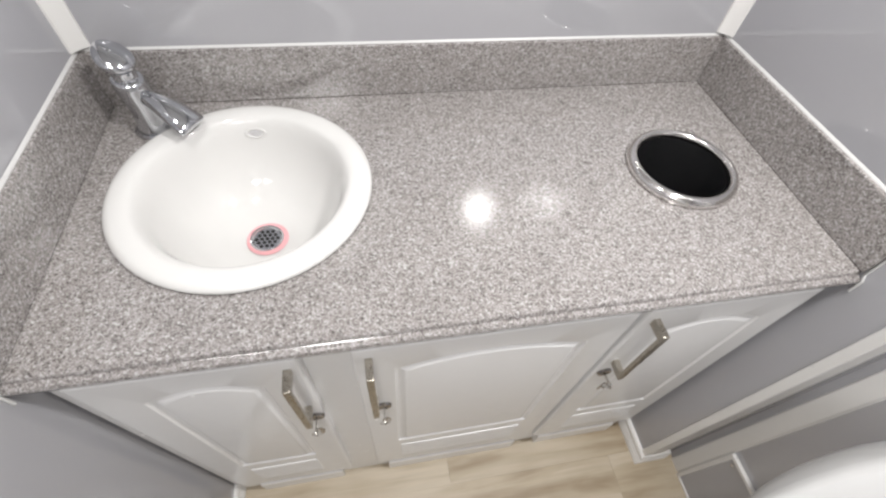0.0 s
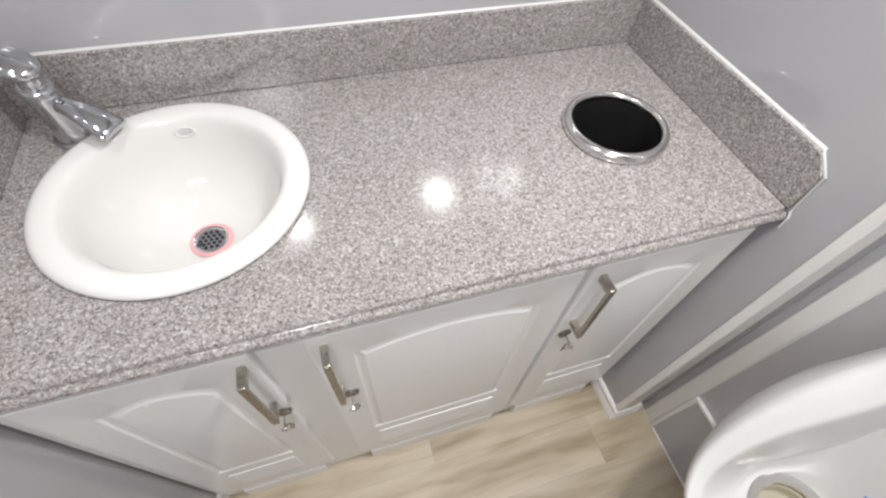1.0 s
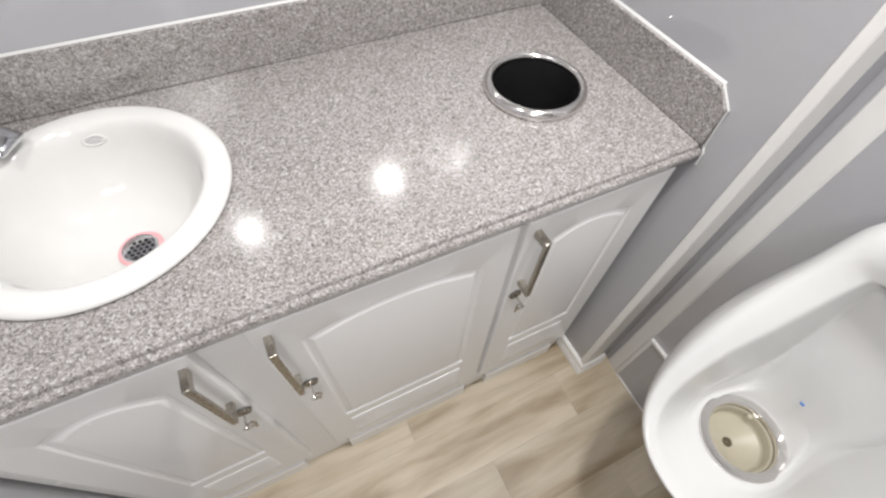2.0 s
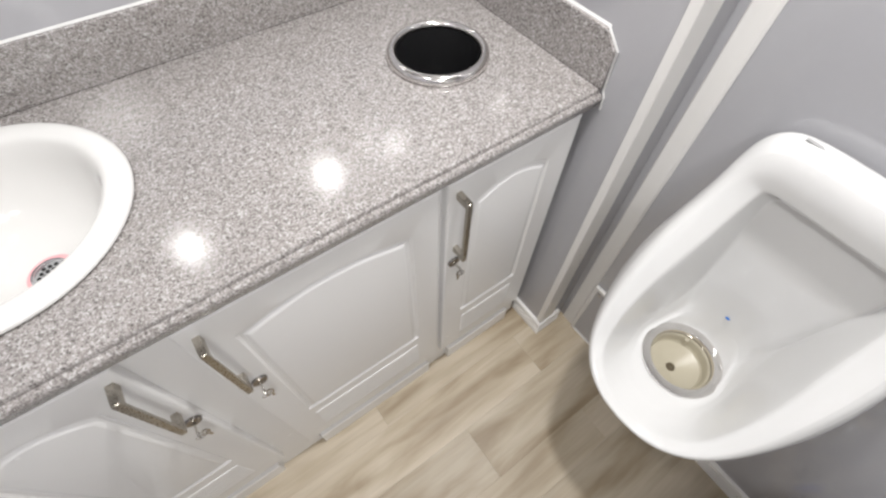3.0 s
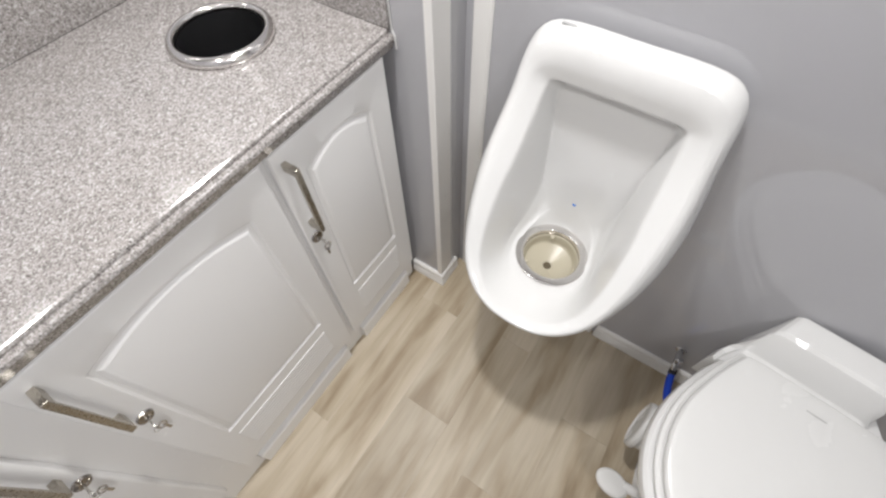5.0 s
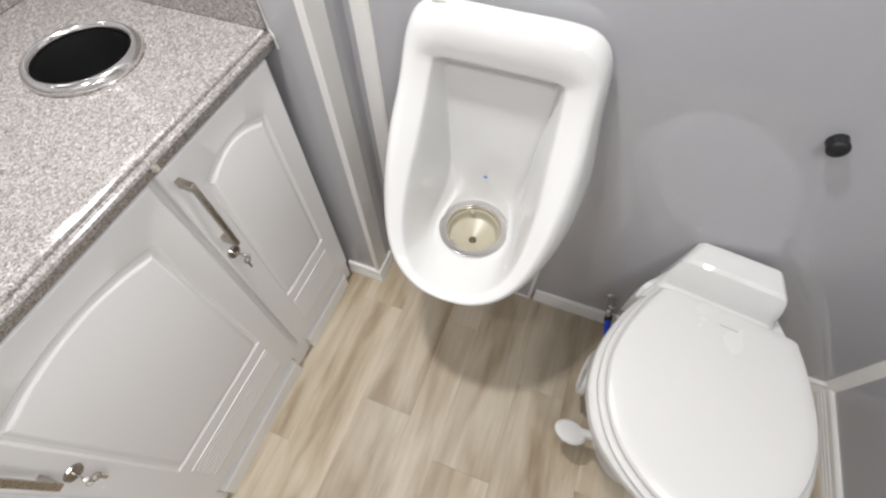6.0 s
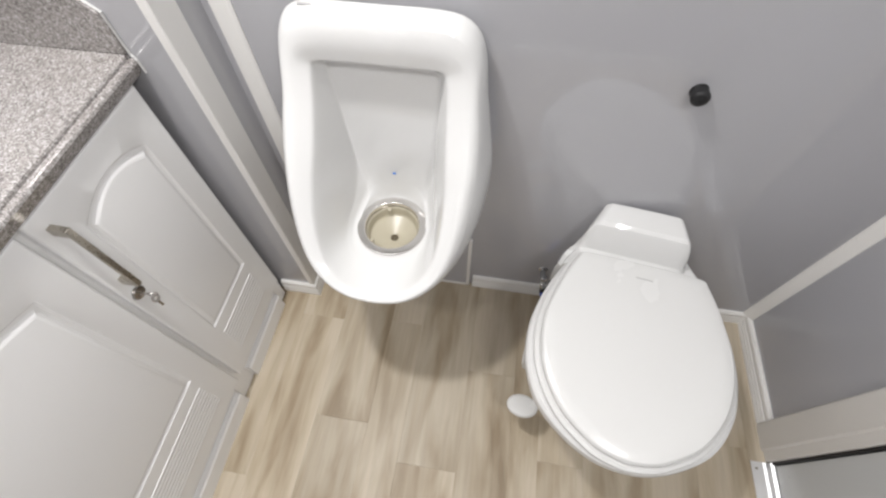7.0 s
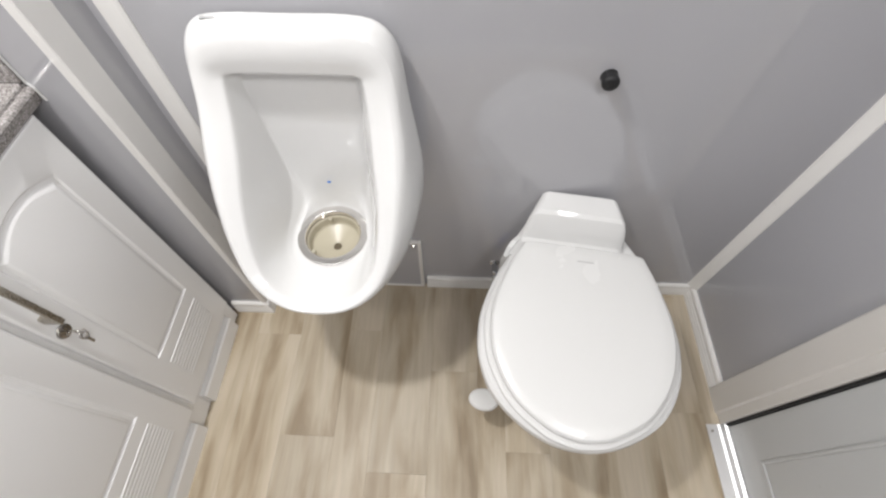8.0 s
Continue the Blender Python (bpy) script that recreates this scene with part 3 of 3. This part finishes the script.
WALL_RING = smooth_path([(0, 0.001, 0.920), (0.10, 0.001, 0.920), (0.148, 0.001, 0.908), (0.174, 0.001, 0.870), (0.184, 0.001, 0.79), (0.198, 0.001, 0.72), (0.210, 0.001, 0.65), (0.212, 0.001, 0.58), (0.196, 0.001, 0.51), (0.148, 0.001, 0.448), (0.07, 0.001, 0.420), (0, 0.001, 0.414)], 3)
BELLY = smooth_path([(0, 0.040, 0.918), (0.095, 0.040, 0.918), (0.143, 0.038, 0.904), (0.169, 0.042, 0.864), (0.179, 0.062, 0.785), (0.188, 0.096, 0.715), (0.195, 0.134, 0.645), (0.188, 0.174, 0.570), (0.164, 0.214, 0.508), (0.124, 0.246, 0.464), (0.066, 0.264, 0.442), (0, 0.268, 0.436)], 3)
SHOULDER = smooth_path([(0, 0.058, 0.910), (0.09, 0.058, 0.910), (0.136, 0.056, 0.896), (0.160, 0.060, 0.856), (0.171, 0.086, 0.787), (0.179, 0.126, 0.722), (0.175, 0.174, 0.660), (0.162, 0.226, 0.594), (0.138, 0.271, 0.540), (0.100, 0.302, 0.506), (0.052, 0.319, 0.488), (0, 0.323, 0.483)], 3)
CREST = smooth_path([(0, 0.065, 0.878), (0.08, 0.065, 0.878), (0.126, 0.065, 0.868), (0.148, 0.070, 0.836), (0.158, 0.096, 0.783), (0.163, 0.135, 0.727), (0.160, 0.180, 0.668), (0.151, 0.229, 0.603), (0.129, 0.273, 0.549), (0.093, 0.303, 0.517), (0.048, 0.319, 0.500), (0, 0.323, 0.495)], 3)
LIP = smooth_path([(0, 0.062, 0.843), (0.075, 0.062, 0.843), (0.107, 0.062, 0.840), (0.115, 0.066, 0.824), (0.118, 0.090, 0.770), (0.121, 0.132, 0.705), (0.125, 0.176, 0.648), (0.121, 0.224, 0.592), (0.107, 0.260, 0.546), (0.080, 0.286, 0.518), (0.043, 0.301, 0.502), (0, 0.305, 0.497)], 3)
HOLLOW = smooth_path([(0, 0.036, 0.829), (0.065, 0.036, 0.826), (0.092, 0.036, 0.821), (0.099, 0.037, 0.795), (0.094, 0.039, 0.73), (0.089, 0.042, 0.66), (0.084, 0.050, 0.582), (0.088, 0.090, 0.524), (0.093, 0.148, 0.503), (0.078, 0.208, 0.494), (0.041, 0.244, 0.4885), (0, 0.252, 0.487)], 3)
BACK_LOW = smooth_path([(0, 0.047, 0.520), (0.012, 0.047, 0.520), (0.024, 0.047, 0.519), (0.036, 0.048, 0.516), (0.046, 0.050, 0.511), (0.055, 0.054, 0.505), (0.066, 0.066, 0.497), (0.076, 0.096, 0.489), (0.083, 0.140, 0.486), (0.069, 0.190, 0.484), (0.037, 0.214, 0.483), (0, 0.221, 0.483)], 3)


def drain_circle(r, z):
    """Ring round the outlet, from back to front."""
    n = len(HOLLOW) - 1
    return [(r * math.sin(math.pi * i / n), 0.130 - r * math.cos(math.pi * i / n), z) for i in range(n + 1)]


rings = [WALL_RING, blend(WALL_RING, BELLY, 0.6), BELLY, SHOULDER, CREST, blend(CREST, LIP, 0.5), blend(CREST, LIP, 0.82), LIP, blend(LIP, HOLLOW, 0.22), blend(LIP, HOLLOW, 0.6), blend(LIP, HOLLOW, 0.9), HOLLOW, blend(HOLLOW, BACK_LOW, 0.2), blend(HOLLOW, BACK_LOW, 0.55), BACK_LOW, drain_circle(0.078, 0.481), drain_circle(0.070, 0.480), drain_circle(0.0665, 0.473), drain_circle(0.0665, 0.427), drain_circle(0.03, 0.426)]
ub = part("body", loft([whole(r) for r in rings]), CHINA, urinal)
sub = ub.modifiers.new("soft", "SUBSURF")
sub.levels = sub.render_levels = 2
RX, RY, RZ = XU - 0.130, UY, 0.4845
part("drain_ring", lathe(smooth_path([(0.0775, -0.002), (0.0775, 0.0010), (0.0765, 0.0018), (0.071, 0.0021), (0.0635, 0.0022), (0.0612, 0.0016), (0.0602, -0.001), (0.0600, -0.007)], 3), 60, (RX, RY, RZ)), STEEL, urinal, "polished steel drain ring")
cup = part("cartridge", lathe([(0.0640, -0.012), (0.0585, -0.0115), (0.0565, -0.014), (0.0545, -0.032), (0.0520, -0.036), (0.026, -0.0455), (0.0095, -0.050), (0.0095, -0.0545), (0.0640, -0.0545)], 48, (RX, RY, RZ)), CREAM, urinal, "cream plastic drain cartridge")
part("retaining_band", lathe([(0.0595, -0.0068), (0.0600, -0.0118), (0.0632, -0.0118), (0.0632, -0.0068), (0.0595, -0.0068)], 48, (RX, RY, RZ)), GUNMETAL, urinal, "dark steel band inside the ring")
# shallow plug, dark brown in place of the shade down the outlet
part("outlet", lathe([(0.0005, -0.0525), (0.0094, -0.0525), (0.0094, -0.0542)], 20, (RX, RY, RZ)), HOLE_SHADE, cup, "outlet opening, its shade painted dark brown")
for a in (0.35, 2.3):
    dx, dy = math.cos(a), math.sin(a)
    part("locking_tab", box(RX + 0.054 * dx - 0.004, RX + 0.054 * dx + 0.004, RY + 0.054 * dy - 0.004, RY + 0.054 * dy + 0.004, RZ - 0.026, RZ - 0.012, 0.001), CREAM, cup)
wedge = [(RX - 0.010, RY), (RX - 0.030, RY + 0.028), (RX - 0.043, RY + 0.010), (RX - 0.043, RY - 0.010), (RX - 0.030, RY - 0.028)]
part("ramp", loft([[(x, y, RZ - 0.0505) for x, y in wedge], [(x, y, RZ - 0.0485 + 0.36 * (RX - 0.010 - x)) for x, y in wedge]]), CREAM, cup)
part("logo_mark", box(XU - 0.034, XU - 0.028, UY + 0.082, UY + 0.122, 0.9165, 0.9178), MARK, urinal)
part("speck", lathe([(0.0004, 0.0015), (0.004, 0.0015), (0.0044, 0.0)], 12, (XU - 0.0495, UY + 0.004, 0.567), Matrix.Rotation(radians(-90), 4, "Y"), 0.6), TAPE, urinal, "tiny blue speck")

# access panel under the urinal
access = thing("access_panel", (XU, -0.365, 0.0), "grey access panel with white edging on the wall below the urinal", "panel")
PY0, PY1, PZ = -0.578, -0.150, 0.268
part("board", box(XU - 0.008, XU - 0.0005, PY0 + 0.002, PY1 - 0.002, 0.004, PZ - 0.002, 0.001), WALL, access)
for a, b, c, d in ((PY0, PY0 + 0.010, 0.0, PZ), (PY1 - 0.010, PY1, 0.0, PZ), (PY0 + 0.0105, PY1 - 0.0105, PZ - 0.010, PZ), (PY0 + 0.0105, PY1 - 0.0105, 0.0, 0.008)):
    part("edging", box(XU - 0.011, XU - 0.0005, a, b, c, d, 0.0015), TRIM, access, "white plastic edging")
for y in (PY0 + 0.022, PY1 - 0.022):
    part("screw", lathe([(0.0005, 0.0022), (0.003, 0.002), (0.0042, 0.0)], 14, (XU - 0.008, y, PZ - 0.024), Matrix.Rotation(radians(-90), 4, "Y")), STEEL, access)

# ---------------------------------------------------------------- toilet
TY = -0.945
toilet = thing("toilet", (0.24, TY, 0.0), "white low-profile toilet with closed lid and foot pedal", "toilet")


def egg(cx, front, back, w, z, wb=None, n=56, sq=2.0):
    """Plan outline: round front towards -x, squarer back."""
    wb = wb or w
    pts = []
    for k in range(n):
        a = 2 * math.pi * k / n
        c, s = math.cos(a), math.sin(a)
        if c < 0:
            x, y = cx + c * (cx - front), s * w
        else:
            e = 2 / sq
            x = cx + (abs(c) ** e) * (back - cx)
            y = (abs(s) ** e) * math.copysign(1, s) * (w + (wb - w) * c * c)
        pts.append((x, TY + y, z))
    return pts



def half_plan(pts, z, grow=0.0, steps=4):
    """Plan outline from (x, half width) pairs, front to back, mirrored."""
    h_ = smooth_path(pts, steps)
    mx = 0.22
    def g(x, w):
        d = math.hypot(x - mx, w) or 1
        return x + (x - mx) / d * grow, max(0.0, w + w / d * grow)
    h_ = [g(x, w) for x, w in h_]
    return [(x, TY + w, z) for x, w in h_] + [(x, TY - w, z) for x, w in reversed(h_[1:-1])]


LID = [(0.0, 0), (0.005, 0.034), (0.018, 0.069), (0.060, 0.128), (0.125, 0.171), (0.195, 0.189), (0.265, 0.187), (0.350, 0.164), (0.402, 0.143), (0.420, 0.128), (0.4235, 0.06), (0.424, 0)]
BODY = [(-0.012, 0), (-0.006, 0.048), (0.020, 0.108), (0.068, 0.168), (0.134, 0.203), (0.194, 0.214), (0.260, 0.211), (0.345, 0.188), (0.415, 0.154), (0.470, 0.118), (0.505, 0.094), (0.516, 0.05), (0.517, 0)]
bowl = [egg(0.27, 0.09, 0.46, 0.115, 0.0, 0.105, n=96, sq=3), egg(0.27, 0.085, 0.46, 0.118, 0.012, 0.105, n=96, sq=3), egg(0.27, 0.10, 0.46, 0.105, 0.05, 0.10, n=96, sq=3), egg(0.27, 0.11, 0.46, 0.105, 0.14, 0.10, n=96, sq=3)]
def turned(pts, n=96):
    """The plan outline, resampled evenly so that it joins the foot's rings."""
    p = np.array(pts)
    k = int(np.argmax(p[:, 0]))
    p = np.roll(p, -k, axis=0)
    if p[1, 1] < p[0, 1]:
        p = np.roll(p[::-1], 1, axis=0)
    q = np.vstack([p, p[:1]])
    s_ = np.r_[0, np.cumsum(np.linalg.norm(np.diff(q, axis=0), axis=1))]
    return [tuple(np.interp(v, s_, q[:, i]) for i in range(3)) for v in np.linspace(0, s_[-1], n, endpoint=False)]


bowl = [turned(r) for r in bowl]
for gap, z in ((-0.075, 0.20), (-0.052, 0.25), (-0.028, 0.30), (-0.010, 0.34), (-0.001, 0.368), (0.0, 0.380), (-0.002, 0.390), (-0.008, 0.396)):
    bowl.append(turned(half_plan(BODY, z, gap)))
b = part("bowl", loft(bowl), CHINA, toilet)
# raised back of the body that meets the wall
def deck(x, w, z, low):
    """Section across the back: half width at the top, height, half width of the shoulder."""
    half = [(low, 0.30), (low, 0.372), (low - 0.004, 0.390), (w + 0.35 * (low - w), z - 0.022), (w + 0.004, z - 0.010), (0.97 * w, z - 0.003), (0.9 * w, z), (0.45 * w, z + 0.001), (0, z + 0.001)]
    return [(x, TY + 0.024 - a, zz) for a, zz in half] + [(x, TY + 0.024 + a, zz) for a, zz in reversed(half[:-1])]


part("tank", loft([deck(0.395, 0.140, 0.402, 0.158), deck(0.422, 0.126, 0.407, 0.150), deck(0.438, 0.114, 0.415, 0.142), deck(0.447, 0.107, 0.436, 0.136), deck(0.453, 0.103, 0.470, 0.131), deck(0.459, 0.100, 0.486, 0.127), deck(0.467, 0.098, 0.492, 0.122), deck(0.500, 0.086, 0.498, 0.108), deck(0.515, 0.081, 0.498, 0.100), deck(0.520, 0.079, 0.494, 0.096)]), CHINA, toilet)
seat = [half_plan(LID, z, g) for g, z in ((0.006, 0.397), (0.010, 0.400), (0.011, 0.404), (0.010, 0.409), (0.004, 0.4125))]
part("seat", loft(seat), SEAT, toilet, "white plastic seat")
lid = [half_plan(LID, z, g) for g, z in ((-0.006, 0.413), (-0.001, 0.416), (0.0, 0.420), (-0.001, 0.425), (-0.005, 0.4295), (-0.013, 0.4325), (-0.03, 0.434), (-0.06, 0.4348))]
ld = part("lid", loft(lid), SEAT, toilet, "closed white plastic lid")
part("logo_mark", box(0.378, 0.3805, TY - 0.022, TY + 0.014, 0.4338, 0.4345), MARK, ld)
part("pedal", loft([[(0.108 + 0.027 * f_ * math.cos(a), TY + 0.172 + 0.038 * f_ * math.sin(a), z) for a in (2 * math.pi * k / 24 for k in range(24))] for f_, z in ((0.8, 0.145), (1, 0.149), (1, 0.157), (0.85, 0.161))]), SEAT, toilet, "white foot pedal")
part("pedal_arm", tube([(0.14, TY + 0.08, 0.16), (0.125, TY + 0.12, 0.155), (0.12, TY + 0.15, 0.152)], [0.014, 0.012, 0.011], 20), SEAT, toilet)

part("side_cap", loft([[(0.262 + 0.062 * f_ * math.cos(a), y, 0.165 + 0.064 * f_ * math.sin(a)) for a in (2 * math.pi * k / 28 for k in range(28))] for f_, y in ((0.75, TY + 0.10), (0.85, TY + 0.168), (0.98, TY + 0.176), (1.0, TY + 0.183), (0.96, TY + 0.190), (0.86, TY + 0.192), (0.80, TY + 0.188), (0.3, TY + 0.186))]), SEAT, toilet, "round white pedal housing")

toilet.rotation_euler = (0, 0, radians(-7.5))

# water valve and blue supply hose
valve = thing("water_valve", (XU, -0.793, 0.15), "small chrome shut-off valve with blue supply hose", "valve")
part("wall_flange", lathe([(0.0005, 0.005), (0.010, 0.005), (0.014, 0.002), (0.015, 0.0)], 24, (XU, -0.793, 0.150), Matrix.Rotation(radians(-90), 4, "Y")), CHROME, valve)
part("valve_body", tube(smooth_path([(XU - 0.004, -0.793, 0.150), (XU - 0.030, -0.793, 0.150), (XU - 0.046, -0.794, 0.147), (XU - 0.056, -0.797, 0.132)], 3), 0.0085, 20), CHROME, valve)
part("valve_knob", lathe([(0.0005, 0.016), (0.007, 0.0155), (0.0095, 0.012), (0.0095, 0.004), (0.006, 0.0), (0.006, -0.008)], 20, (XU - 0.040, -0.793, 0.163)), CHROME, valve)
part("hose_nut", tube([(XU - 0.054, -0.797, 0.138), (XU - 0.062, -0.800, 0.120)], 0.0105, 6), BLACK, valve, "black coupling nut")
part("hose", tube(smooth_path([(XU - 0.060, -0.799, 0.126), (XU - 0.078, -0.806, 0.104), (XU - 0.104, -0.818, 0.082), (XU - 0.132, -0.834, 0.075), (XU - 0.155, -0.852, 0.080)], 4), 0.0095, 20), BLUE, valve, "blue supply hose")
bump = thing("door_bumper", (XU, -0.926, 0.806), "round black rubber bumper fixed to the wall", "bumper")
part("rubber", lathe(smooth_path([(0.0005, 0.024), (0.010, 0.0235), (0.0145, 0.020), (0.015, 0.015), (0.0142, 0.006), (0.015, 0.0)], 3), 32, (XU, -0.926, 0.806), Matrix.Rotation(radians(-90), 4, "Y")), BLACK, bump)
# dark disc on the rubber, painted as the shade of a hollow
part("recess_shade", lathe([(0.0005, 0.0252), (0.0045, 0.0252), (0.005, 0.023)], 20, (XU, -0.926, 0.806), Matrix.Rotation(radians(-90), 4, "Y")), DARK, bump)

# ---------------------------------------------------------------- floor planks
ROWS_Y = [0.02, -0.072, -0.206, -0.356, -0.457, -0.615, -0.751, -0.827, -0.947, -1.09, -1.24, -1.38, -1.47]
JOINTS = {0: (-0.125,), 1: (0.34,), 2: (0.052,), 3: (0.36,), 4: (-0.032,), 5: (0.242,), 6: (-0.4,), 7: (0.03,), 8: (0.3,), 9: (-0.2,), 10: (0.15,), 11: (-0.1,)}
for k, (ya, yb) in enumerate(zip(ROWS_Y[:-1], ROWS_Y[1:])):
    xs = [XL] + sorted(JOINTS[k]) + [XU]
    for xa, xb in zip(xs[:-1], xs[1:]):
        g = 0.00012
        bm = box(xa + g, xb - g, yb + g, ya - g, -0.004, 0.0, 0.0002, 1)
        ob = link_mesh("plank", bm, PLANK, False)
        ob.parent = floor_ob
